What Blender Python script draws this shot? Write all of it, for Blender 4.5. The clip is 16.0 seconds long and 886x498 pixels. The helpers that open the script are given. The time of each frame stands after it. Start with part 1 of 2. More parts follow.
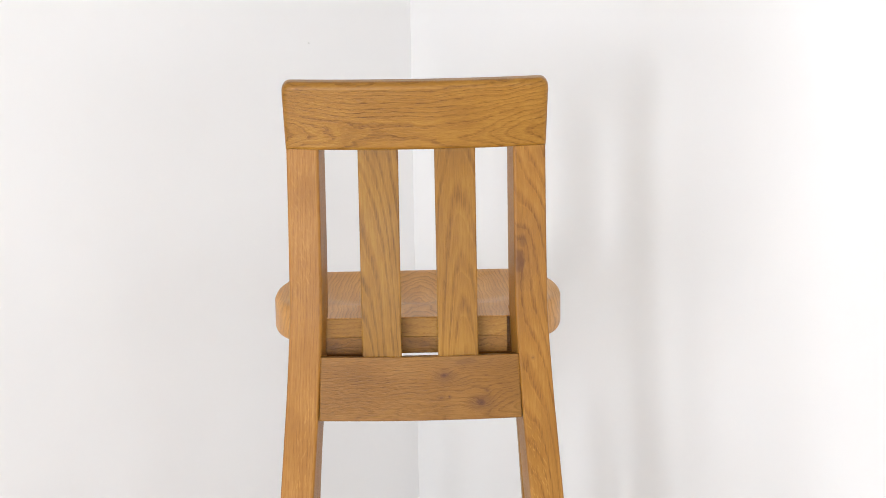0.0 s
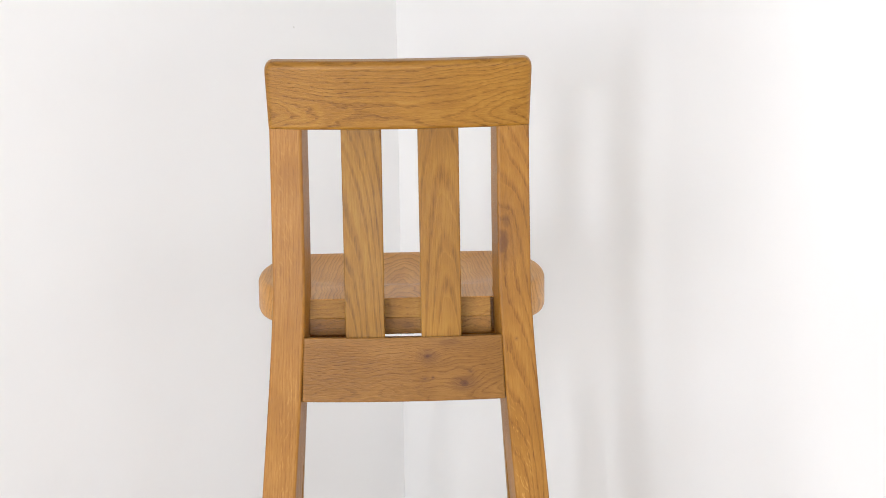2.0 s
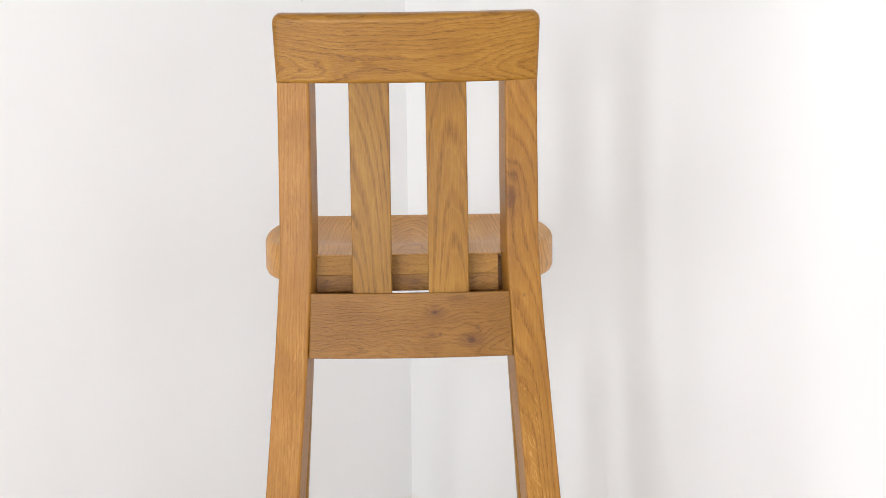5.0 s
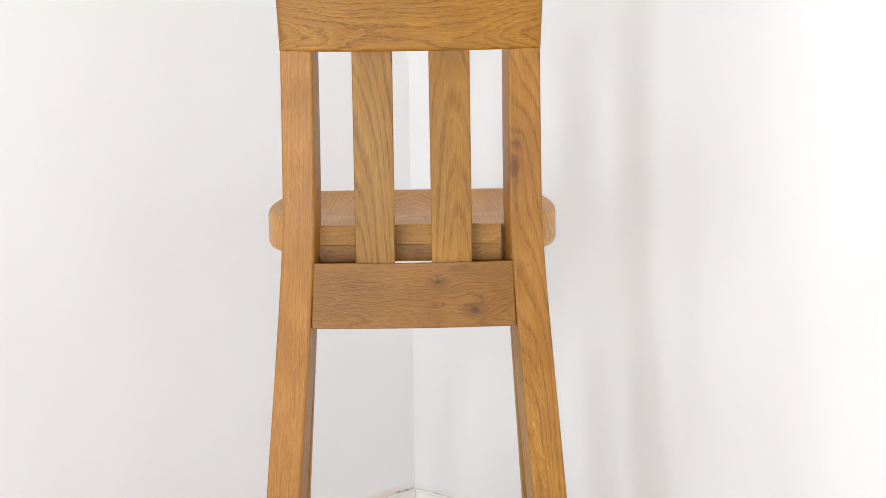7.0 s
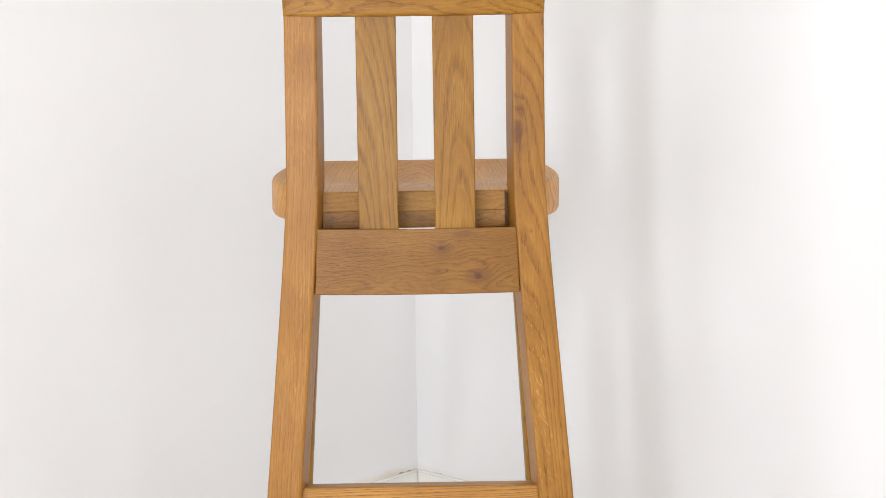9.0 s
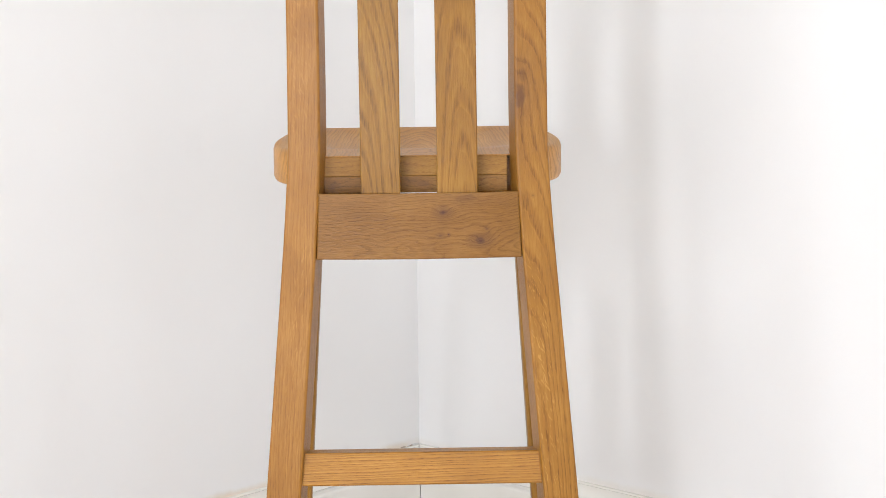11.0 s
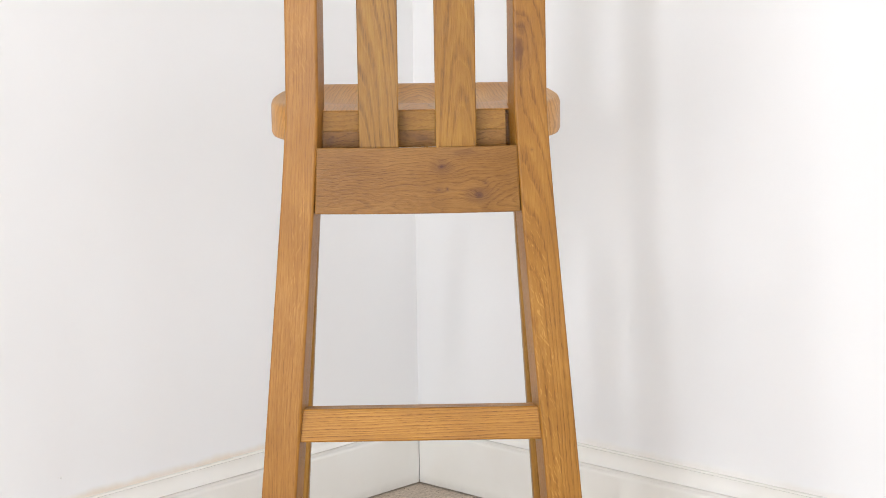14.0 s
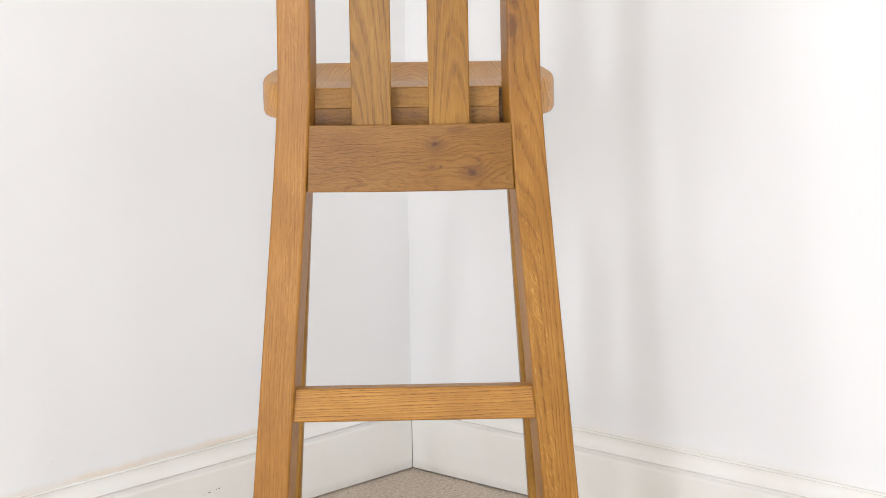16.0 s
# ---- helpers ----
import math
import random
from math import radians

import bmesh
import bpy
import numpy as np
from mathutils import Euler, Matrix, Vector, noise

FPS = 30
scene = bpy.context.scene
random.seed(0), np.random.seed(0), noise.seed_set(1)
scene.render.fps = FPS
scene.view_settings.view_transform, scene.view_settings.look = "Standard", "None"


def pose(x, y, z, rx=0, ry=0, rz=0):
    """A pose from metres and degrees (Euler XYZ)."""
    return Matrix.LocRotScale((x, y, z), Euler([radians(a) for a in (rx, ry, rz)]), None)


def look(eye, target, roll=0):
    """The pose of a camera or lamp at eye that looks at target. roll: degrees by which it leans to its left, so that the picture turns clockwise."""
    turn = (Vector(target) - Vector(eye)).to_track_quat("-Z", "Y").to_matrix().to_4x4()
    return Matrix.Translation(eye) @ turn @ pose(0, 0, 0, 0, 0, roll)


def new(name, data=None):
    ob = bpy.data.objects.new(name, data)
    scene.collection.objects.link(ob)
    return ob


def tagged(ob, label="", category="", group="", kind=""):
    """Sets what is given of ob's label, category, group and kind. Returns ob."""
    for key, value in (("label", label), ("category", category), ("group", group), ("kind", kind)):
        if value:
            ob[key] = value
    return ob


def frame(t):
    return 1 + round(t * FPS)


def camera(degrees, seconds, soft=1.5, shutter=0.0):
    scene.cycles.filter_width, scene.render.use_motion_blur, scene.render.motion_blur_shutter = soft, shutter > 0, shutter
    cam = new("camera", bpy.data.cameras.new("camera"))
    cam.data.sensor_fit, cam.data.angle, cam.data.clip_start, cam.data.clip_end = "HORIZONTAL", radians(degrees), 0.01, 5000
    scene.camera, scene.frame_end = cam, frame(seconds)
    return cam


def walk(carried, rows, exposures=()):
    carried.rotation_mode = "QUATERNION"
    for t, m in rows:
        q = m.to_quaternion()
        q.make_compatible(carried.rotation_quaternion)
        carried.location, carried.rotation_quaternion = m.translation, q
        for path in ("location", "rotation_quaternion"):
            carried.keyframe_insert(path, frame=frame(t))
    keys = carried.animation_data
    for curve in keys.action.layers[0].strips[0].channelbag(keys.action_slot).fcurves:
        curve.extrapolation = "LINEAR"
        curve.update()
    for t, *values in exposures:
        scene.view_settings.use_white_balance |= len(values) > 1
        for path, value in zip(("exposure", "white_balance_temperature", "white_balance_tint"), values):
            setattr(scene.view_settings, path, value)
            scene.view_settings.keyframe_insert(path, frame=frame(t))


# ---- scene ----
cam = camera(23.0, 16.0, soft=0.5)
EXPOSURE, WEST_WATTS, NEAR_WATTS, SOUTH_WATTS, SLIT_WATTS = 0.0, 56.5, 50.0, 26.5, 44.0
PATH = [
    (0, (-2.8683, -2.7582, 1.5481), (-1.4400, -1.4207, 1.1345), -0.88),
    (0.5, (-2.8645, -2.7603, 1.5482), (-1.4319, -1.4289, 1.1297), -0.80),
    (1, (-2.8619, -2.7622, 1.5436), (-1.4286, -1.4319, 1.1239), -0.66),
    (1.5, (-2.8605, -2.7640, 1.5351), (-1.4270, -1.4335, 1.1168), -0.63),
    (2, (-2.8599, -2.7657, 1.5231), (-1.4268, -1.4339, 1.1078), -0.79),
    (2.5, (-2.8602, -2.7672, 1.5084), (-1.4274, -1.4340, 1.0966), -0.82),
    (3, (-2.8612, -2.7688, 1.4915), (-1.4279, -1.4348, 1.0841), -0.70),
    (3.5, (-2.8627, -2.7702, 1.4728), (-1.4281, -1.4356, 1.0722), -0.71),
    (4, (-2.8647, -2.7716, 1.4529), (-1.4316, -1.4334, 1.0587), -0.78),
    (6.5, (-2.8775, -2.7782, 1.3484), (-1.4412, -1.4337, 0.9889), -0.62),
    (7, (-2.8801, -2.7794, 1.3288), (-1.4436, -1.4333, 0.9761), -0.71),
    (7.5, (-2.8825, -2.7806, 1.3101), (-1.4458, -1.4334, 0.9624), -0.71),
    (8, (-2.8847, -2.7817, 1.2926), (-1.4479, -1.4339, 0.9478), -0.71),
    (8.5, (-2.8867, -2.7827, 1.2763), (-1.4494, -1.4341, 0.9365), -0.74),
    (9, (-2.8884, -2.7837, 1.2613), (-1.4512, -1.4345, 0.9234), -0.68),
    (11.5, (-2.8916, -2.7862, 1.2064), (-1.4564, -1.4355, 0.8662), -0.65),
    (12, (-2.8913, -2.7861, 1.1989), (-1.4569, -1.4350, 0.8566), -0.71),
    (12.5, (-2.8906, -2.7856, 1.1923), (-1.4563, -1.4353, 0.8469), -0.79),
    (13, (-2.8896, -2.7848, 1.1861), (-1.4557, -1.4349, 0.8373), -0.65),
    (13.5, (-2.8884, -2.7836, 1.1803), (-1.4548, -1.4341, 0.8287), -0.79),
    (14, (-2.8869, -2.7820, 1.1745), (-1.4526, -1.4340, 0.8203), -0.70),
    (14.5, (-2.8853, -2.7799, 1.1682), (-1.4502, -1.4334, 0.8114), -0.69),
    (15, (-2.8837, -2.7772, 1.1613), (-1.4487, -1.4311, 0.8022), -0.88),
    (15.5, (-2.8820, -2.7739, 1.1531), (-1.4462, -1.4285, 0.7950), -0.83),
    (16, (-2.8803, -2.7700, 1.1433), (-1.4402, -1.4284, 0.7883), -0.78),
]
walk(cam, [(t, look(eye, target, roll)) for t, eye, target, roll in PATH], exposures=[(0.0, EXPOSURE), (16.0, EXPOSURE)])

# ---- light: overcast daylight through the windows behind the camera ----
world = bpy.data.worlds.new("sky")
scene.world = world
world.use_nodes = True
wn = world.node_tree.nodes
sky = wn.new("ShaderNodeTexSky")
sky.sky_type, sky.sun_disc = "NISHITA", False
sky.sun_elevation, sky.sun_rotation = radians(35), radians(250)
wn["Background"].inputs["Strength"].default_value = 0.1
world.node_tree.links.new(sky.outputs["Color"], wn["Background"].inputs["Color"])


def window_light(name, eye, target, width, height, watts, colour):
    data = bpy.data.lights.new(name, "AREA")
    data.shape, data.size, data.size_y, data.energy, data.color = "RECTANGLE", width, height, watts, colour
    ob = new(name, data)
    ob.matrix_world = look(eye, target)
    return ob


ROOM_W, ROOM_S, ROOM_H, FACE = -4.0, -5.2, 2.45, 0.018
WEST = (-4.9, -2.95, 0.10, 1.40)      # y from, y to, sill, head
WEST_NEAR = (-2.20, -0.90, 0.10, 1.40)
SLIT = (-2.68, -2.42, 1.20, 1.85)
SOUTH = (-3.4, -1.3, 0.90, 2.05)      # x from, x to, sill, head
DAY = (0.866, 0.914, 1.0)
for name, (lo, hi, sill, head), watts in (("west_window_light", WEST, WEST_WATTS), ("west_window_light", WEST_NEAR, NEAR_WATTS), ("small_window_light", SLIT, SLIT_WATTS)):
    mid, up = (lo + hi) / 2, (sill + head) / 2
    window_light(name, (ROOM_W - 0.05, mid, up), (0, mid, up), hi - lo, head - sill, watts, DAY)
mid, up = (SOUTH[0] + SOUTH[1]) / 2, (SOUTH[2] + SOUTH[3]) / 2
window_light("south_window_light", (mid, ROOM_S - 0.05, up), (mid, 0, up), SOUTH[1] - SOUTH[0], SOUTH[3] - SOUTH[2], SOUTH_WATTS, DAY)


# ---- materials ----
class Nodes:
    """A small builder for node materials."""

    def __init__(self, name):
        self.mat = bpy.data.materials.new(name)
        self.mat.use_nodes = True
        self.tree = self.mat.node_tree
        self.bsdf = self.tree.nodes["Principled BSDF"]

    def add(self, kind, **values):
        n = self.tree.nodes.new(kind)
        for key, value in values.items():
            setattr(n, key, value)
        return n

    def link(self, a, b):
        self.tree.links.new(a, b)

    def put(self, socket, value):
        if isinstance(value, bpy.types.NodeSocket):
            self.link(value, socket)
        else:
            socket.default_value = value

    def math(self, op, a, b=0.0, c=0.0, clamp=False):
        n = self.add("ShaderNodeMath", operation=op, use_clamp=clamp)
        for i, v in enumerate((a, b, c)):
            self.put(n.inputs[i], v)
        return n.outputs[0]

    def vec(self, op, a, b=(0, 0, 0)):
        n = self.add("ShaderNodeVectorMath", operation=op)
        self.put(n.inputs[0], a)
        self.put(n.inputs[1], b)
        return n.outputs["Value"] if op in ("LENGTH", "DOT_PRODUCT") else n.outputs["Vector"]

    def coords(self):
        return self.add("ShaderNodeTexCoord").outputs["Object"]

    def mapping(self, v, loc=(0, 0, 0), rot=(0, 0, 0), scale=(1, 1, 1)):
        n = self.add("ShaderNodeMapping")
        self.link(v, n.inputs["Vector"])
        n.inputs["Location"].default_value, n.inputs["Rotation"].default_value, n.inputs["Scale"].default_value = loc, rot, scale
        return n.outputs[0]

    def noise(self, v, scale, detail=3.0, rough=0.5, distortion=0.0, colour=False):
        n = self.add("ShaderNodeTexNoise")
        self.link(v, n.inputs["Vector"])
        n.inputs["Scale"].default_value, n.inputs["Detail"].default_value = scale, detail
        n.inputs["Roughness"].default_value, n.inputs["Distortion"].default_value = rough, distortion
        return n.outputs["Color" if colour else 0]

    def span(self, v, a, b, c=0.0, d=1.0, smooth=True):
        n = self.add("ShaderNodeMapRange", interpolation_type="SMOOTHSTEP" if smooth else "LINEAR")
        self.put(n.inputs["Value"], v)
        for key, x in (("From Min", a), ("From Max", b), ("To Min", c), ("To Max", d)):
            n.inputs[key].default_value = x
        return n.outputs["Result"]

    def ramp(self, v, stops):
        n = self.add("ShaderNodeValToRGB")
        self.put(n.inputs[0], v)
        e = n.color_ramp.elements
        while len(e) < len(stops):
            e.new(0.5)
        for el, (p, c) in zip(e, stops):
            el.position, el.color = p, (*c, 1)
        return n.outputs[0]

    def mix(self, fac, a, b, kind="MIX"):
        n = self.add("ShaderNodeMix", data_type="RGBA", blend_type=kind)
        self.put(n.inputs[0], fac)
        for s, v in ((n.inputs[6], a), (n.inputs[7], b)):
            self.put(s, v if isinstance(v, bpy.types.NodeSocket) else (*v, 1))
        return n.outputs[2]

    def bump(self, height, strength, distance):
        n = self.add("ShaderNodeBump")
        self.link(height, n.inputs["Height"])
        n.inputs["Strength"].default_value, n.inputs["Distance"].default_value = strength, distance
        self.link(n.outputs[0], self.bsdf.inputs["Normal"])

    def finish(self, colour=None, rough=0.5, **more):
        if colour is not None:
            self.put(self.bsdf.inputs["Base Color"], colour if isinstance(colour, bpy.types.NodeSocket) else (*colour, 1))
        self.put(self.bsdf.inputs["Roughness"], rough)
        for key, value in more.items():
            self.put(self.bsdf.inputs[key], value)
        return self.mat


def oak(name, along, heart, period=0.0045, tone=(1.0, 1.0, 1.0), knots=(), lean=(0.0, 0.0), swirl=(0.0, 0.03, 0.4), wobble=1.0, lines=0.22, pores=0.10, fibre=0.24, dash=0.10, tilt=0.0, bend=1.4, flecks=(), cloud=0.26, soft=0.0):
    """Oiled oak. along: the axis of the grain; heart: a point of the tree's pith; lean: how the pith tilts across the board (radians);
    swirl: depth, size and stretch of the waves in the year rings; dash: how far a pore is shortened along the grain;
    knots: (centre, radius across, radius along, depth of stain); flecks: (strength, x, slope of x with z, z, half width, z from, z to, slant, size)."""
    m = Nodes(name)
    co = m.coords()
    k = "xyz".index(along)
    others = [i for i in range(3) if i != k]
    grain = co
    stain = None
    for centre, ra, rl, deep in knots:
        size = [1 / ra] * 3
        size[k] = 1 / rl
        size[1] = 0.0
        rel = m.vec("MULTIPLY", m.vec("SUBTRACT", co, centre), size)
        ragged = m.vec("MULTIPLY", m.vec("SUBTRACT", m.noise(co, 90, 3, colour=True), (0.5, 0.5, 0.5)), (0.9, 0.9, 0.9))
        d = m.vec("LENGTH", m.vec("ADD", rel, ragged))
        # the fibres sweep round the knot
        near = m.math("POWER", 2.718, m.math("MULTIPLY", m.math("MULTIPLY", d, d), -0.16))
        push = [0.0, 0.0, 0.0]
        push[others[1]] = ra * bend
        grain = m.vec("ADD", grain, m.vec("MULTIPLY", m.add_xyz(near), push))
        spot = m.math("MULTIPLY", m.span(d, 0.45, 1.5, 1.0, 0.0), deep)
        halo = m.math("MULTIPLY", m.span(d, 1.0, 3.6, 0.45, 0.0), deep)
        here = m.math("MAXIMUM", spot, halo)
        stain = here if stain is None else m.math("MAXIMUM", stain, here)
    if tilt:
        # the board's own run, turned about the depth of the stool
        grain = m.mapping(grain, rot=(0.0, tilt, 0.0))

    def stretched(v, amount):
        by = [1.0, 1.0, 1.0]
        by[k] = amount
        return m.vec("MULTIPLY", v, by)

    offset = [-h for h in heart]
    rot = [0.0, 0.0, 0.0]
    rot[others[0]], rot[others[1]] = lean
    placed = m.mapping(m.vec("ADD", grain, offset), rot=rot)
    sway = m.vec("MULTIPLY", m.vec("SUBTRACT", m.noise(stretched(placed, 0.2), 22, 2, 0.5, colour=True), (0.5, 0.5, 0.5)), [0.012 * wobble] * 3)
    fine = m.vec("MULTIPLY", m.vec("SUBTRACT", m.noise(stretched(placed, 0.3), 190, 2, 0.5, colour=True), (0.5, 0.5, 0.5)), [0.0022 * wobble] * 3)
    flat = [1.0, 1.0, 1.0]
    flat[k] = 0.0
    radius = m.vec("LENGTH", m.vec("MULTIPLY", m.vec("ADD", m.vec("ADD", placed, sway), fine), flat))
    deep, size, long = swirl
    if deep:
        wave = m.noise(stretched(placed, long), 1 / size, 2, 0.45)
        radius = m.math("ADD", radius, m.math("MULTIPLY", m.math("SUBTRACT", wave, 0.5), deep * 2))
    years = m.math("DIVIDE", radius, period)
    # some years are wide and some narrow
    years = m.math("ADD", years, m.math("MULTIPLY", m.math("SINE", m.math("MULTIPLY", years, 1.7)), 0.22))
    ring = m.math("FRACT", years)
    pale = m.math("SINE", m.math("MULTIPLY", m.math("FLOOR", years), 12.9))
    pore_dash = m.span(m.noise(stretched(grain, dash), 760, 2, 0.6), 0.44, 0.64)
    hair = m.noise(stretched(m.vec("ADD", grain, (0.31, 0.17, 0.07)), dash * 0.5), 420, 4, 0.75)
    # each year opens with a thin band of large pores and darkens slowly to its end
    band = m.math("MULTIPLY", m.span(ring, 0.0, 0.09 + soft), m.span(ring, 0.14 + soft, 0.46 + soft, 1.0, 0.0))
    late = m.span(ring, 0.45, 1.0)
    line = m.math("MULTIPLY", band, m.math("ADD", m.math("MULTIPLY", pore_dash, 0.45), 0.75))
    faint = m.span(m.noise(stretched(co, 0.4), 24, 2), 0.34, 0.66, 0.65, 1.15)
    line = m.math("MULTIPLY", line, faint)
    broad = m.noise(stretched(grain, 0.2), 34, 3, 0.6)
    patches = m.noise(co, 11, 2)
    value = m.math("ADD", m.math("MULTIPLY", line, -1.05 * lines), 0.690)
    value = m.math("ADD", value, m.math("MULTIPLY", late, -0.30 * lines))
    value = m.math("ADD", value, m.math("MULTIPLY", pale, 0.10 * lines))
    value = m.math("ADD", value, m.math("MULTIPLY", m.math("SUBTRACT", hair, 0.5), 1.6 * fibre))
    value = m.math("ADD", value, m.math("MULTIPLY", m.math("SUBTRACT", broad, 0.5), 0.30))
    value = m.math("ADD", value, m.math("MULTIPLY", m.math("SUBTRACT", patches, 0.5), cloud))
    value = m.math("SUBTRACT", value, m.math("MULTIPLY", m.math("MULTIPLY", pore_dash, pores), m.math("ADD", m.math("MULTIPLY", band, 0.5), 0.5)))
    for strength, x0, slope, z0, half, low, high, slant, grainy in flecks:
        # bright rays where the board was cut along the tree's radius
        xyz = m.add("ShaderNodeSeparateXYZ")
        m.link(co, xyz.inputs[0])
        centre = m.math("ADD", m.math("MULTIPLY", m.math("SUBTRACT", xyz.outputs["Z"], z0), slope), x0)
        aside = m.math("ABSOLUTE", m.math("SUBTRACT", xyz.outputs["X"], centre))
        zone = m.span(aside, half * 0.5, half, 1.0, 0.0)
        zone = m.math("MULTIPLY", zone, m.math("MULTIPLY", m.span(xyz.outputs["Z"], low, low + 0.06), m.span(xyz.outputs["Z"], high - 0.06, high, 1.0, 0.0)))
        curl = m.vec("MULTIPLY", m.vec("SUBTRACT", m.noise(co, 60, 1, colour=True), (0.5, 0.5, 0.5)), (0.008, 0.0, 0.008))
        rays = m.noise(stretched(m.mapping(m.vec("ADD", co, curl), rot=(0.0, slant, 0.0)), 0.11), grainy, 1, 0.4)
        value = m.math("ADD", value, m.math("MULTIPLY", m.math("MULTIPLY", m.span(rays, 0.60, 0.68), zone), strength))
    colour = m.ramp(value, [(0.0, (0.070, 0.027, 0.0045)), (0.30, (0.165, 0.071, 0.0115)), (0.64, (0.300, 0.146, 0.028)), (1.0, (0.500, 0.285, 0.080))])
    colour = m.mix(1.0, colour, tone, "MULTIPLY")
    if stain is not None:
        colour = m.mix(stain, colour, (0.090, 0.032, 0.016))
    height = m.math("SUBTRACT", m.math("MULTIPLY", hair, 0.5), m.math("ADD", pore_dash, m.math("MULTIPLY", line, 0.6)))
    m.bump(height, 0.22, 0.0005)
    rough = m.math("ADD", m.math("MULTIPLY", hair, 0.16), 0.30)
    return m.finish(colour, rough, **{"Specular IOR Level": 0.30})


def add_xyz(self, v):
    n = self.add("ShaderNodeCombineXYZ")
    for i in range(3):
        self.link(v, n.inputs[i])
    return n.outputs[0]


Nodes.add_xyz = add_xyz


def wall_paint(name, colour):
    m = Nodes(name)
    co = m.coords()
    xyz = m.add("ShaderNodeSeparateXYZ")
    m.link(co, xyz.inputs[0])
    mottled = m.mix(m.span(m.noise(co, 1.7, 3), 0.3, 0.7), colour, tuple(c * 0.975 for c in colour))
    scuffs = m.span(m.noise(m.vec("MULTIPLY", co, (1, 1, 0.6)), 7, 5, 0.62), 0.62, 0.8, 0.0, 0.05)
    mottled = m.mix(scuffs, mottled, (0.62, 0.59, 0.56))
    # old pinkish paint showing in a ragged line above the skirting
    ragged = m.math("MULTIPLY", m.math("SUBTRACT", m.noise(co, 16, 4, 0.6), 0.5), 0.016)
    line = m.span(m.math("ADD", xyz.outputs["Z"], ragged), 0.144, 0.160, 1.0, 0.0)
    patchy = m.span(m.noise(co, 5.5, 2), 0.35, 0.6, 0.45, 0.80)
    # far fainter on the east wall, which was painted more neatly
    neat = m.span(xyz.outputs["X"], -0.03, 0.0, 1.0, 0.35)
    mottled = m.mix(m.math("MULTIPLY", m.math("MULTIPLY", line, patchy), neat), mottled, (0.74, 0.635, 0.50))
    roller = m.math("ADD", m.noise(co, 420, 3, 0.6), m.math("MULTIPLY", m.noise(co, 55, 2), 0.8))
    m.bump(roller, 0.12, 0.0008)
    return m.finish(mottled, 0.62, **{"Specular IOR Level": 0.3})


def gloss_paint():
    m = Nodes("skirting_gloss_paint")
    co = m.coords()
    xyz = m.add("ShaderNodeSeparateXYZ")
    m.link(co, xyz.inputs[0])
    base = m.mix(m.span(m.noise(co, 6, 4), 0.35, 0.7), (0.86, 0.84, 0.79), (0.83, 0.805, 0.745))
    specks = m.span(m.noise(co, 140, 2, 0.5), 0.80, 0.82)
    patch = m.span(m.noise(co, 9, 2), 0.52, 0.62)
    base = m.mix(m.math("MULTIPLY", specks, patch), base, (0.12, 0.10, 0.085))
    grime = m.math("MULTIPLY", m.span(xyz.outputs["Z"], 0.004, 0.022, 0.30, 0.0), m.noise(co, 60, 3))
    base = m.mix(grime, base, (0.32, 0.27, 0.21))
    m.bump(m.math("ADD", m.noise(m.vec("MULTIPLY", co, (1, 1, 6)), 22, 2), m.math("MULTIPLY", m.noise(co, 180, 2), 0.15)), 0.05, 0.002)
    return m.finish(base, 0.22, **{"Specular IOR Level": 0.6})


def carpet_wool():
    m = Nodes("carpet_wool")
    co = m.coords()
    tuft = m.noise(co, 190, 3, 0.7)
    blend = m.noise(co, 120, 4, 0.7)
    colour = m.ramp(m.math("ADD", m.math("MULTIPLY", tuft, 0.6), m.math("MULTIPLY", blend, 0.4)), [(0.32, (0.20, 0.145, 0.10)), (0.42, (0.44, 0.35, 0.265)), (0.54, (0.60, 0.495, 0.39)), (0.68, (0.74, 0.63, 0.51))])
    m.bump(m.math("ADD", tuft, blend), 0.5, 0.004)
    return m.finish(colour, 0.95, **{"Specular IOR Level": 0.1, "Sheen Weight": 0.2})


def plain(name, colour, rough):
    m = Nodes(name)
    co = m.coords()
    return m.finish(m.mix(m.span(m.noise(co, 80, 3), 0.35, 0.65), colour, tuple(c * 0.8 for c in colour)), rough)


PAINT = wall_paint("white_wall_paint", (0.86, 0.855, 0.85))
CEILING_PAINT = plain("ceiling_paint", (0.85, 0.825, 0.76), 0.8)
# for the unseen south and west walls: grey, to cut bounce and deepen shadows
UNSEEN_GREY = plain("unseen_wall_grey", (0.42, 0.41, 0.40), 0.7)
GLOSS = gloss_paint()
CARPET = carpet_wool()
CRUMB = plain("dry_crumb", (0.24, 0.185, 0.14), 0.9)
FILLER = plain("flaked_filler", (0.84, 0.83, 0.81), 0.8)
OLD_FILLER = plain("stained_filler", (0.50, 0.41, 0.32), 0.85)
GAP = plain("dark_scuff", (0.13, 0.105, 0.09), 0.9)

# ---- mesh helpers ----


def finish_mesh(name, bm, material, smooth=True, angle=35):
    bmesh.ops.recalc_face_normals(bm, faces=bm.faces)
    if smooth:
        for f in bm.faces:
            f.smooth = True
        for e in bm.edges:
            e.smooth = len(e.link_faces) == 2 and e.calc_face_angle(0) < radians(angle)
    me = bpy.data.meshes.new(name)
    bm.to_mesh(me)
    bm.free()
    me.materials.append(material)
    return me


def part(name, bm, material, parent=None, label="", smooth=True, angle=35):
    ob = new(name, finish_mesh(name, bm, material, smooth, angle))
    ob.parent = parent
    if label:
        ob["label"] = label
    return ob


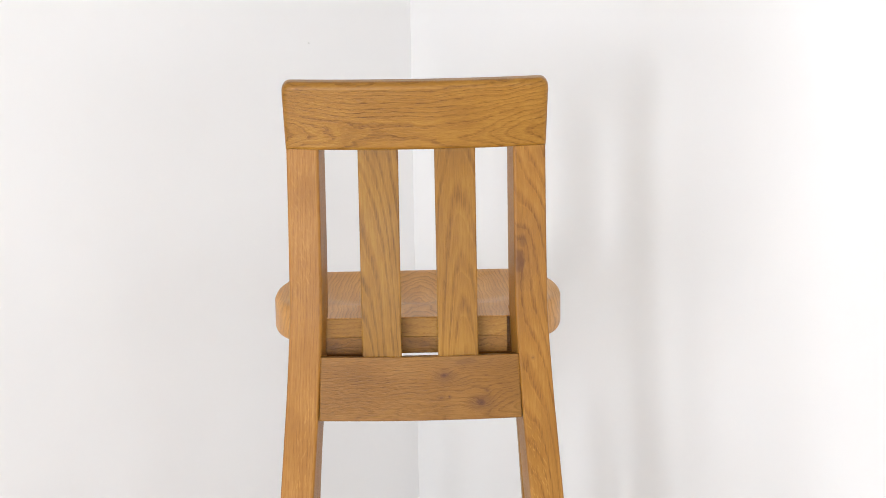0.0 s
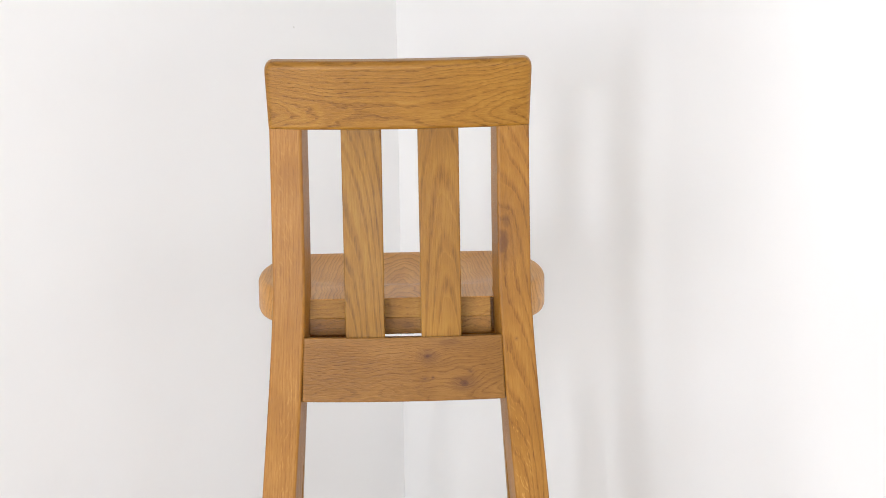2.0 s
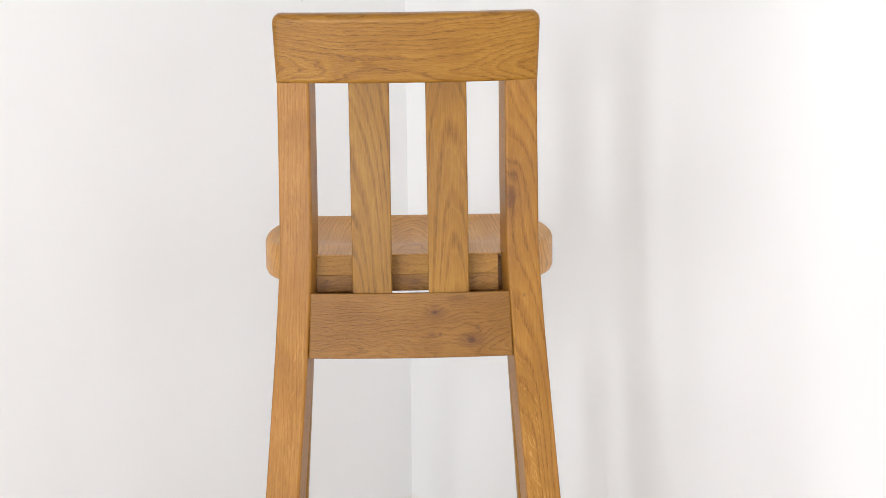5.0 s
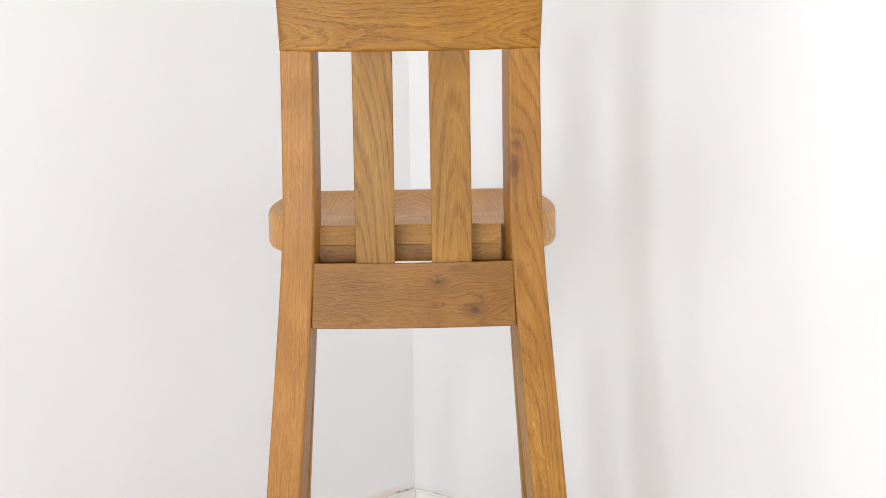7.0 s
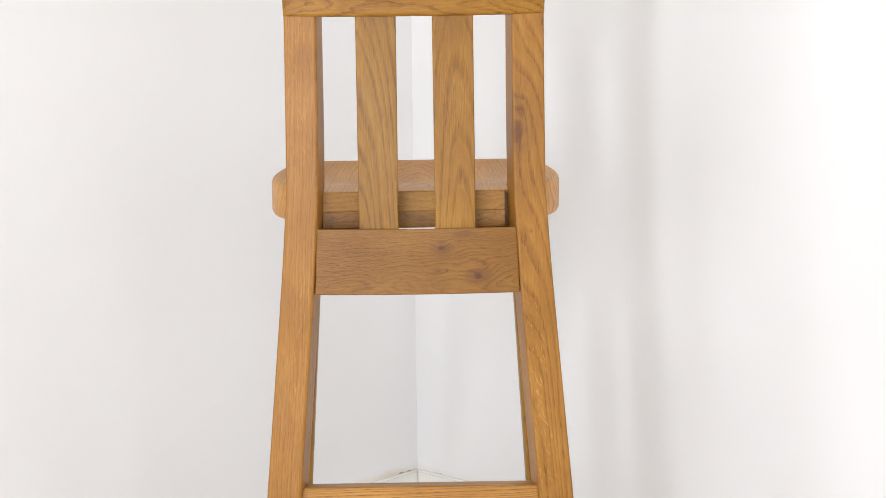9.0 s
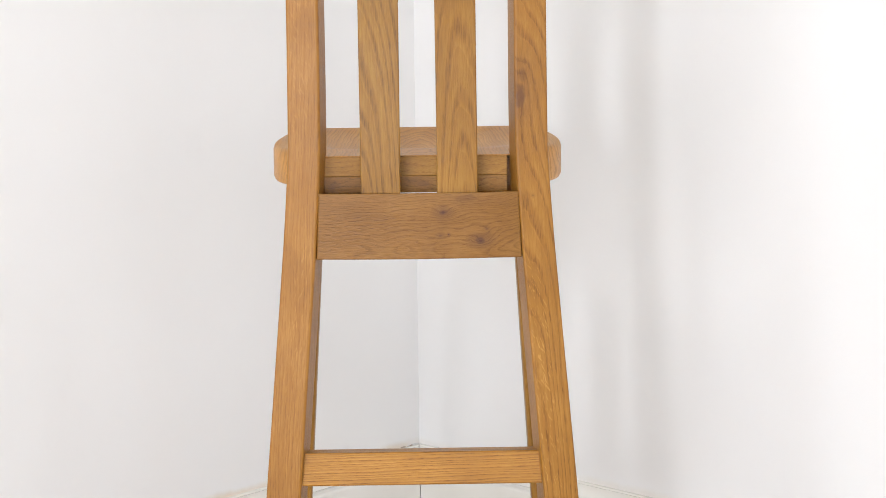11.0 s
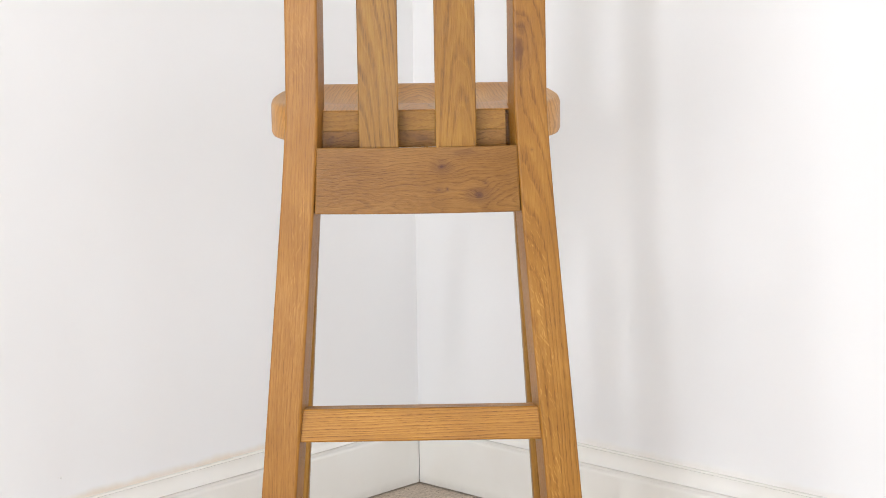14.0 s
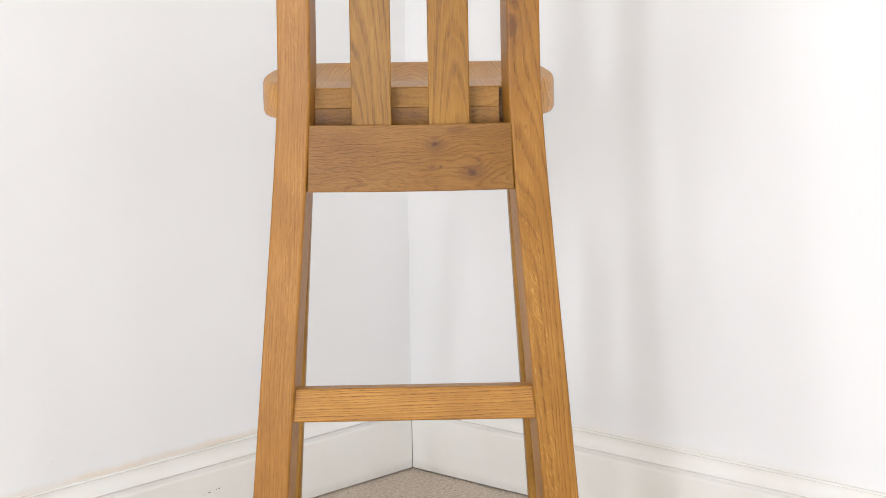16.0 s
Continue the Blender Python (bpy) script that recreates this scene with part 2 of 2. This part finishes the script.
def box(bm, a, b):
    v = [bm.verts.new((x, y, z)) for x in (a[0], b[0]) for y in (a[1], b[1]) for z in (a[2], b[2])]
    for i in ((0, 1, 3, 2), (4, 6, 7, 5), (0, 4, 5, 1), (2, 3, 7, 6), (0, 2, 6, 4), (1, 5, 7, 3)):
        bm.faces.new([v[j] for j in i])


def loft(bm, rings, caps=True):
    made = [[bm.verts.new(p) for p in ring] for ring in rings]
    n = len(made[0])
    for a, b in zip(made, made[1:]):
        for i in range(n):
            bm.faces.new((a[i], a[(i + 1) % n], b[(i + 1) % n], b[i]))
    if caps:
        bm.faces.new(made[0][::-1])
        bm.faces.new(made[-1])
    return made


def rounded(w, d, r, steps=3):
    """A rounded rectangle about the origin, as (across, deep) pairs."""
    out = []
    for cx, cy, a0 in ((w / 2 - r, d / 2 - r, 0), (-w / 2 + r, d / 2 - r, 90), (-w / 2 + r, -d / 2 + r, 180), (w / 2 - r, -d / 2 + r, 270)):
        arc = [radians(a0 + 90 * i / steps) for i in range(steps + 1)]
        arc = [(cx + r * math.cos(a), cy + r * math.sin(a)) for a in arc]
        # a hair's breadth beside each round, so that the flat faces shade flat
        c, s_ = math.cos(radians(a0)) * 0.0003, math.sin(radians(a0)) * 0.0003
        out += [(arc[0][0] + s_, arc[0][1] - c), *arc, (arc[-1][0] - c, arc[-1][1] - s_)]
    return out


def between(table, z):
    """Smooth values between the rows (z, ...) of a table."""
    for a, b in zip(table, table[1:]):
        if z <= b[0]:
            t = (z - a[0]) / (b[0] - a[0])
            return [p + (q - p) * t for p, q in zip(a[1:], b[1:])]
    return list(table[-1][1:])


# ---- the room ----
T = 0.12


def wall(name, a, b, holes=(), axis=0, paint=PAINT, label="plain white emulsion-painted plaster wall"):
    """A wall from corner a to corner b; holes: from, to (along axis), sill, head, in order along the axis."""
    bm = bmesh.new()

    def piece(u0, u1, z0, z1):
        p, q = list(a), list(b)
        p[axis], q[axis], p[2], q[2] = u0, u1, z0, z1
        box(bm, p, q)

    start = a[axis]
    for lo, hi, sill, head in holes:
        piece(start, lo, a[2], b[2])
        piece(lo, hi, a[2], sill)
        piece(lo, hi, head, b[2])
        start = hi
    piece(start, b[axis], a[2], b[2])
    return tagged(part(name, bm, paint, smooth=False), label, "wall", kind="structure")


north = wall("wall_north", (ROOM_W - T, FACE, 0), (FACE + T, FACE + T, ROOM_H))
east = wall("wall_east", (FACE, ROOM_S - T, 0), (FACE + T, FACE, ROOM_H))
wall("wall_south", (ROOM_W - T, ROOM_S - T, 0), (FACE, ROOM_S, ROOM_H), (SOUTH,), 0, UNSEEN_GREY, "unseen wall, kept grey to limit bounced light, with a wide window opening")
wall("wall_west", (ROOM_W - T, ROOM_S, 0), (ROOM_W, FACE, ROOM_H), (WEST, SLIT, WEST_NEAR), 1, UNSEEN_GREY, "unseen wall, kept grey to limit bounced light, with three window openings")
bm = bmesh.new()
box(bm, (ROOM_W - T, ROOM_S - T, -0.1), (FACE + T, FACE + T, 0))
tagged(part("floor", bm, CARPET, smooth=False), "short-pile beige speckled carpet floor", "carpet", kind="structure")
bm = bmesh.new()
box(bm, (ROOM_W - T, ROOM_S - T, ROOM_H), (FACE + T, FACE + T, ROOM_H + 0.1))
tagged(part("ceiling", bm, CEILING_PAINT, smooth=False), "plain cream painted ceiling", "ceiling", kind="structure")

# skirting: depth from the wall and height, foot to top
SKIRT = [(0.0, 0.003), (0.018, 0.003), (0.018, 0.1010), (0.0178, 0.1030), (0.0170, 0.1048), (0.0156, 0.1064), (0.0138, 0.1076), (0.0122, 0.1084), (0.0116, 0.1096), (0.0116, 0.1120), (0.0124, 0.1132), (0.0150, 0.1138)]
SKIRT += [(0.0168, 0.1142), (0.0177, 0.1150), (0.0179, 0.1160), (0.0172, 0.1170), (0.0154, 0.1180), (0.0130, 0.1196), (0.0106, 0.1218), (0.0085, 0.1246), (0.0068, 0.1282), (0.0056, 0.1322), (0.0050, 0.1362), (0.0048, 0.1398)]
SKIRT += [(0.0066, 0.1402), (0.0076, 0.1410), (0.0078, 0.1422), (0.0073, 0.1434), (0.0060, 0.1440), (0.0, 0.1440)]


def skirting(name, place):
    bm = bmesh.new()
    loft(bm, [[place(p, z, end) for p, z in SKIRT] for end in (0, 1)])
    return tagged(part(name, bm, GLOSS, angle=40), "cream gloss-painted moulded wooden skirting board along the wall", "skirting board", kind="structure")


MITRE = 0.0009
skirt_north = skirting("baseboard_north", lambda p, z, end: (ROOM_W if end else FACE - p - MITRE, FACE - p, z))
skirting("baseboard_east", lambda p, z, end: (FACE - p, ROOM_S if end else FACE - p - MITRE, z))

# ---- the bar stool ----
SAG = 0.018
stool = tagged(new("bar_stool"), "solid oiled oak bar stool with slatted back, standing on the carpet", "bar stool")
stool.matrix_world = pose(-0.78814, -0.76345, 0, 0, 0, -45.9)

# rear face of the back at its ends, by height
REAR = [(0.0, -0.022), (0.30, -0.010), (0.60, 0.0), (0.83, 0.0), (0.90, 0.002), (1.00, 0.004), (1.08, 0.001), (1.20, -0.016)]


def rear(x, z):
    """The curved rear face of the back."""
    return between(REAR, z)[0] - SAG * (1 - (x / 0.175) ** 2)


# rear legs: height, outer edge, breadth of the rear face, depth
LEG = [(0.0, 0.2490, 0.0500, 0.0540), (0.27, 0.2252, 0.0495, 0.0520), (0.50, 0.2047, 0.0475, 0.0500), (0.66, 0.1905, 0.0465, 0.0480), (0.72, 0.1852, 0.0462, 0.0470), (0.77, 0.1813, 0.0460, 0.0465), (0.81, 0.1785, 0.0455, 0.0460), (0.85, 0.1763, 0.0450, 0.0455), (0.89, 0.1757, 0.0450, 0.0450), (0.95, 0.1752, 0.0449, 0.0445), (1.02, 0.1747, 0.0445, 0.0440), (1.0790, 0.1744, 0.0445, 0.0430)]
TWIST = 0.17


def rear_leg(side, material, name):
    bm = bmesh.new()
    rings = []
    for i in range(49):
        z = 1.0790 * i / 48
        outer, w, d = between(LEG, z)
        y0 = between(REAR, z)[0]
        ring = []
        for u, v in rounded(w, d, 0.0035, 2):
            # from the outer rear edge inwards, turned to follow the curve of the back
            across, deep = w / 2 - u, v + d / 2
            c, s_ = math.cos(TWIST), math.sin(TWIST)
            x = outer - (across * c + deep * s_)
            y = y0 - across * s_ * 0.6 + deep * c
            ring.append((side * x, y, z))
        rings.append(ring)
    loft(bm, rings)
    return part(name, bm, material, stool, angle=50)


OAK_TOP = oak("oak_top_rail", "x", (0.0, 0.022, 1.104), period=0.0046, tone=(1.00, 0.93, 0.651), lean=(0.0, 0.03), swirl=(0.0050, 0.030, 0.45), lines=0.22, fibre=0.26, pores=0.13)
OAK_RAIL = oak("oak_lower_rail", "x", (0.0, 0.024, 0.712), period=0.0034, tone=(0.77, 0.70, 0.688), lean=(0.06, 0.03), swirl=(0.0080, 0.040, 0.6), lines=0.15, fibre=0.15, pores=0.11,
               knots=[((0.0330, -0.016, 0.7650), 0.0048, 0.0064, 0.75), ((0.0330, -0.016, 0.7650), 0.0027, 0.0034, 1.0), ((0.0835, -0.013, 0.7252), 0.0020, 0.0034, 1.0), ((0.0830, -0.013, 0.7255), 0.0048, 0.0080, 0.85), ((0.0620, -0.015, 0.7840), 0.0050, 0.0200, 0.42), ((0.0400, -0.016, 0.7345), 0.0012, 0.0012, 0.9), ((0.0290, -0.016, 0.7330), 0.0018, 0.0030, 0.6), ((0.0920, -0.013, 0.7415), 0.0016, 0.0022, 0.6)])
OAK_LEG_L = oak("oak_left_leg", "z", (-0.330, 0.02, 0.3), period=0.0042, tone=(1.09, 0.975, 0.88), lean=(0.03, 0.02), swirl=(0.0045, 0.06, 0.25), wobble=1.2, tilt=-0.07, lines=0.11, fibre=0.24, pores=0.11, dash=0.07,
                flecks=[(0.09, -0.158, 0.0, 1.0, 0.020, 0.84, 1.09, 0.50, 700), (0.10, -0.176, 0.085, 0.5, 0.016, 0.44, 0.78, -0.16, 480)])
OAK_LEG_R = oak("oak_right_leg", "z", (0.190, 0.045, 0.75), period=0.0056, tone=(1.06, 0.96, 0.78), lean=(0.10, -0.02), swirl=(0.0050, 0.06, 0.22), wobble=0.8, tilt=0.07, bend=0.5, lines=0.20, fibre=0.20, pores=0.11, dash=0.07,
                flecks=[(0.20, 0.171, -0.085, 0.5, 0.017, 0.20, 0.72, 0.42, 600)],
                knots=[((0.1385, -0.012, 0.9200), 0.0085, 0.0170, 0.72), ((0.1420, -0.012, 0.9480), 0.0060, 0.0130, 0.50), ((0.1550, 0.0, 0.7850), 0.0014, 0.0014, 0.5)])
OAK_SLAT_A = oak("oak_slat_cathedral", "z", (-0.080, 0.034, 0.95), period=0.0075, tone=(0.88, 0.84, 0.558), lean=(0.12, 0.0), swirl=(0.0036, 0.05, 0.35), wobble=0.6, soft=0.14, lines=0.24, fibre=0.20, pores=0.11, dash=0.07)
OAK_SLAT_B = oak("oak_slat_straight", "z", (0.058, 0.030, 0.98), period=0.0070, tone=(0.90, 0.83, 0.577), lean=(0.09, 0.01), swirl=(0.0040, 0.06, 0.25), wobble=0.45, soft=0.12, lines=0.20, fibre=0.20, pores=0.11, dash=0.06)
OAK_RUNG = oak("oak_rung", "x", (0.0, 0.03, 0.25), period=0.0037, tone=(1.30, 1.20, 0.90), lean=(0.02, 0.02), swirl=(0.0012, 0.03, 0.3), wobble=0.6, lines=0.32, fibre=0.16, pores=0.10, dash=0.12)
# pale, pinkish tone: the sheen of the white walls is put into the colour
OAK_SEAT_SHEEN = oak("oak_seat_sheen", "y", (0.0, 0.2, 0.775), period=0.0046, tone=(1.62, 1.58, 1.860), pores=0.04, lines=0.22, fibre=0.14, lean=(0.10, 0.0), swirl=(0.0060, 0.035, 0.6), wobble=1.2, dash=0.2)
OAK_EDGE_UP = oak("oak_seat_edge_upper", "x", (0.0, 0.07, 0.80), period=0.0036, tone=(1.10, 1.06, 0.837), swirl=(0.0050, 0.018, 0.5), lines=0.12, pores=0.16, dash=0.3, cloud=0.5)
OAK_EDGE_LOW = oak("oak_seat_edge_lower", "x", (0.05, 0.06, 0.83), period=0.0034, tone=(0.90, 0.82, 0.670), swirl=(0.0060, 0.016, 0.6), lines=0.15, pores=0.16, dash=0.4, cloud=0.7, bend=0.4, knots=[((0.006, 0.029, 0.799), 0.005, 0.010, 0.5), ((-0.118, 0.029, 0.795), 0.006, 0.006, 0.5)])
OAK_FRONT = oak("oak_front_leg", "z", (0.0, 0.45, 0.4), period=0.006)

rear_leg(-1, OAK_LEG_L, "rear_leg")
rear_leg(1, OAK_LEG_R, "rear_leg")


def curved_rail(name, material, table, thick, edge, corner=0.0, set_in=0.0, bow=1.0, slope=0.0, crown=0.0):
    """A board across the back that follows its curve. table: height and half length, foot to top."""
    bm = bmesh.new()
    z0, z1 = table[0][0], table[-1][0]
    rings = []
    n = 40
    section = rounded(z1 - z0, thick, edge, 3)
    if crown:
        # the upper edges are rounded over more than the lower ones
        fuller = rounded(z1 - z0, thick, crown, 3)
        section = [b if b[0] > 0 else a for a, b in zip(section, fuller)]
    for i in range(n + 1):
        s_ = -1 + 2 * i / n
        # finer steps towards both ends
        s_ = math.sin(s_ * math.pi / 2)
        ring = []
        for u, v in section:
            z = (z0 + z1) / 2 + u
            half = between(table, z)[0]
            x = half * s_
            if corner:
                over = max(0.0, abs(x) - (half - corner)) / corner
                top = z1 - corner * (1 - math.sqrt(max(0.0, 1 - over * over)))
                z = z0 + (z - z0) * (top - z0) / (z1 - z0)
            if slope and u > 0:
                # the top falls away towards the seat
                z -= slope * (v + thick / 2)
            over = max(0.0, abs(x) - (half - edge)) / edge
            squeeze = 1 - (1 - math.sqrt(max(0.0, 1 - over * over))) * 2 * edge / thick
            y = rear(x * bow, z) + set_in + thick / 2 + v * squeeze
            ring.append((x, y, z))
        rings.append(ring)
    loft(bm, rings)
    return part(name, bm, material, stool, angle=45)


curved_rail("top_rail", OAK_TOP, [(1.0780, 0.1744), (1.125, 0.1758), (1.1710, 0.1776)], 0.040, 0.0045, corner=0.011, crown=0.010)
curved_rail("lower_rail", OAK_RAIL, [(0.7012, 0.1392), (0.7920, 0.1352)], 0.026, 0.0016, set_in=0.006, bow=0.8, slope=0.17)


def slat(x0, x1, b0, b1, material):
    """A back slat: its edges at the top and at the foot."""
    bm = bmesh.new()
    rings = []
    for i in range(21):
        t = i / 20
        z = 0.7830 + (1.0795 - 0.7830) * t
        lo, hi = b0 + (x0 - b0) * t, b1 + (x1 - b1) * t
        w = hi - lo
        ring = []
        for u, v in rounded(w, 0.016, 0.0014, 2):
            x = (lo + hi) / 2 + u
            ring.append((x, rear(x, z) + 0.010 + 0.008 + v, z))
        rings.append(ring)
    loft(bm, rings)
    return part("slat", bm, material, stool, angle=50)


slat(-0.0784, -0.0241, -0.0778, -0.0242, OAK_SLAT_A)
slat(0.0241, 0.0791, 0.0255, 0.0802, OAK_SLAT_B)

# rear rung, straight, let in flush with the legs and raked with them
bm = bmesh.new()
section = rounded(0.0460, 0.040, 0.0022, 3)
RAKE = 0.125
loft(bm, [[(x + (-0.0012 if x < 0 else 0.0012) * (-u / 0.0229), (0.020 + v) * math.cos(RAKE) + u * math.sin(RAKE), 0.4054 + u * math.cos(RAKE) - (0.020 + v) * math.sin(RAKE)) for u, v in section] for x in (-0.1655, -0.08, 0.0, 0.08, 0.1655)])
part("rung", bm, OAK_RUNG, stool, angle=50)

# seat: dished board with rounded corners
SEAT_TOP, SEAT_LOW, SEAT_HALF = 0.8378, 0.7868, 0.2060


def seat_outline(n):
    """Points round the seat: half breadth 0.206, back at 0.080, front at 0.282."""
    y0, y1, rx, ry0, ry1 = 0.080, 0.282, 0.070, 0.110, 0.100
    pts = []
    for cx, cy, ry, a0 in ((SEAT_HALF - rx, y1 - ry1, ry1, 0), (-SEAT_HALF + rx, y1 - ry1, ry1, 90), (-SEAT_HALF + rx, y0 + ry0, ry0, 180), (SEAT_HALF - rx, y0 + ry0, ry0, 270)):
        for i in range(n + 1):
            a = radians(a0 + 90 * i / n)
            pts.append((cx + rx * math.cos(a), cy + ry * math.sin(a)))
    return pts


def seat_board():
    bm = bmesh.new()
    plan = seat_outline(10)

    def lift(y):
        # the top rises a little towards the front
        return 0.0105 * max(0.0, min(1.0, (y - 0.16) / 0.115))

    cx, cy = 0.0, 0.201
    rings = []
    for inset, z in ((0.006, SEAT_LOW), (0.002, SEAT_LOW + 0.0015), (0.0, SEAT_LOW + 0.006), (0.0, SEAT_TOP - 0.009), (0.002, SEAT_TOP - 0.003), (0.0065, SEAT_TOP)):
        rings.append([(cx + (x - cx) * (1 - inset / 0.19), cy + (y - cy) * (1 - inset / 0.17), z + (lift(y) if z > 0.82 else 0.0)) for x, y in plan])
    for i in range(1, 14):
        f = 0.965 * (1 - i / 14)
        ring = []
        for x, y in plan:
            px, py = cx + (x - cx) * f, cy + (y - cy) * f
            # two shallow hollows with a low ridge between them towards the front
            d = math.hypot(px / 0.165, (py - 0.196) / 0.112)
            hollow = 0.011 * (1 - min(1.0, d) ** 2) ** 1.0
            hollow *= 1 - 0.45 * math.exp(-(px / 0.04) ** 2) * max(0.0, min(1.0, (py - 0.20) / 0.15))
            ring.append((px, py, SEAT_TOP + lift(py) - hollow))
        rings.append(ring)
    loft(bm, rings)
    return part("seat", bm, OAK_SEAT_SHEEN, stool, "dished oak seat with rounded corners", angle=50)


seat = seat_board()


def seat_strip(name, z0, z1, y0, half, material, label, y1=0.0785):
    bm = bmesh.new()
    section = rounded(z1 - z0, y1 - y0, 0.0004, 1)
    loft(bm, [[(x, (y0 + y1) / 2 + v, (z0 + z1) / 2 + u) for u, v in section] for x in (-half - 0.0035, -half / 2, 0, half / 2, half - 0.0035)])
    return part(name, bm, material, seat, label, angle=50)


seat_strip("upper_strip", 0.8102, SEAT_TOP - 0.0010, 0.0290, 0.1245, OAK_EDGE_UP, "golden oak strip at the seat's back edge")
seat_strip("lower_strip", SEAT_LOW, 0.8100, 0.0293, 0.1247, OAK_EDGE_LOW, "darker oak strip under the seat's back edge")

seat_strip("back_lip", SEAT_TOP - 0.0009, SEAT_TOP + 0.0003, 0.0284, 0.1290, OAK_SEAT_SHEEN, "thin oak lip of the seat's top board", 0.0905)

# added blocks that stand in for the shade in the seat's side gaps
for side in (-1, 1):
    bm = bmesh.new()
    loft(bm, [[(side * 0.108 + u, 0.0635 + v, z) for u, v in rounded(0.082, 0.030, 0.002, 1)] for z in (0.7720, SEAT_LOW, 0.8300)])
    part("gap_shade_block", bm, OAK_EDGE_LOW, seat)


def front_leg(side):
    bm = bmesh.new()
    rings = []
    for z, x, y in ((0.0, 0.2075, 0.345), (0.40, 0.1820, 0.306), (SEAT_LOW, 0.1570, 0.257)):
        rings.append([(side * x + u, y + v, z) for u, v in rounded(0.044, 0.044, 0.004, 2)])
    loft(bm, rings)
    return part("front_leg", bm, OAK_FRONT, stool, angle=50)


front_leg(-1)
front_leg(1)


# ---- small marks ----


def blob(bm, centre, size, seed, squash=(1, 1, 1)):
    """An uneven little lump."""
    made = bmesh.ops.create_icosphere(bm, subdivisions=1, radius=1.0)["verts"]
    rng = random.Random(seed)
    for v in made:
        k = size * rng.uniform(0.65, 1.25)
        v.co = Vector(centre) + Vector((v.co.x * squash[0], v.co.y * squash[1], v.co.z * squash[2])) * k


# nicks in the plaster of the north wall, filled and painted over
for i, (x, z, r) in enumerate(((-0.2407, 1.1147, 0.0022), (-0.2440, 1.1190, 0.0010), (-0.8218, 0.1885, 0.0030), (-0.8275, 0.1893, 0.0020))):
    bm = bmesh.new()
    blob(bm, (x, FACE, z), r, 40 + i, (1.2, 0.45, 0.9))
    part("plaster_nick", bm, FILLER, north)

# flaking filler along the top of the skirting in the corner
rng = random.Random(7)
for i in range(9):
    bm = bmesh.new()
    x = FACE - 0.006 - 0.085 * rng.random() ** 1.4
    blob(bm, (x, FACE - 0.0015, 0.1445 + rng.uniform(0, 0.0015)), rng.uniform(0.0014, 0.0030), 60 + i, (2.6, 0.5, 0.7))
    part("filler_flake", bm, (FILLER, OLD_FILLER)[i % 3 == 0], north)
for i in range(6):
    bm = bmesh.new()
    y = FACE - 0.004 - 0.070 * rng.random()
    blob(bm, (FACE - 0.0015, y, 0.1443 + rng.uniform(0, 0.0012)), rng.uniform(0.0010, 0.0020), 80 + i, (0.5, 2.2, 0.7))
    part("filler_flake", bm, (FILLER, OLD_FILLER)[i % 3 == 0], east)

# scuffs on the skirting of the north wall
for i, (x, z, w) in enumerate(((-0.4834, 0.0705, 3.2), (-0.4905, 0.0695, 1.0), (-0.5060, 0.0682, 4.2), (-0.5190, 0.0655, 1.2))):
    bm = bmesh.new()
    blob(bm, (x, 0.0, z), 0.0011, 120 + i, (w, 0.25, 0.7))
    part("scuff_mark", bm, GAP, skirt_north)

# dry crumbs on the carpet by the skirting
bm = bmesh.new()
for i in range(36):
    if i % 2:
        x, y = -0.004 - 0.03 * rng.random() ** 2, -0.008 - 0.42 * rng.random()
    else:
        x, y = -0.008 - 0.32 * rng.random(), -0.004 - 0.06 * rng.random() ** 2
    blob(bm, (x, y, 0.0006), rng.uniform(0.0004, 0.0012), 200 + i, (1.3, 1.0, 0.6))
tagged(part("crumbs", bm, CRUMB), "dry dark crumbs scattered on the carpet by the skirting", "crumbs", kind="stuff")
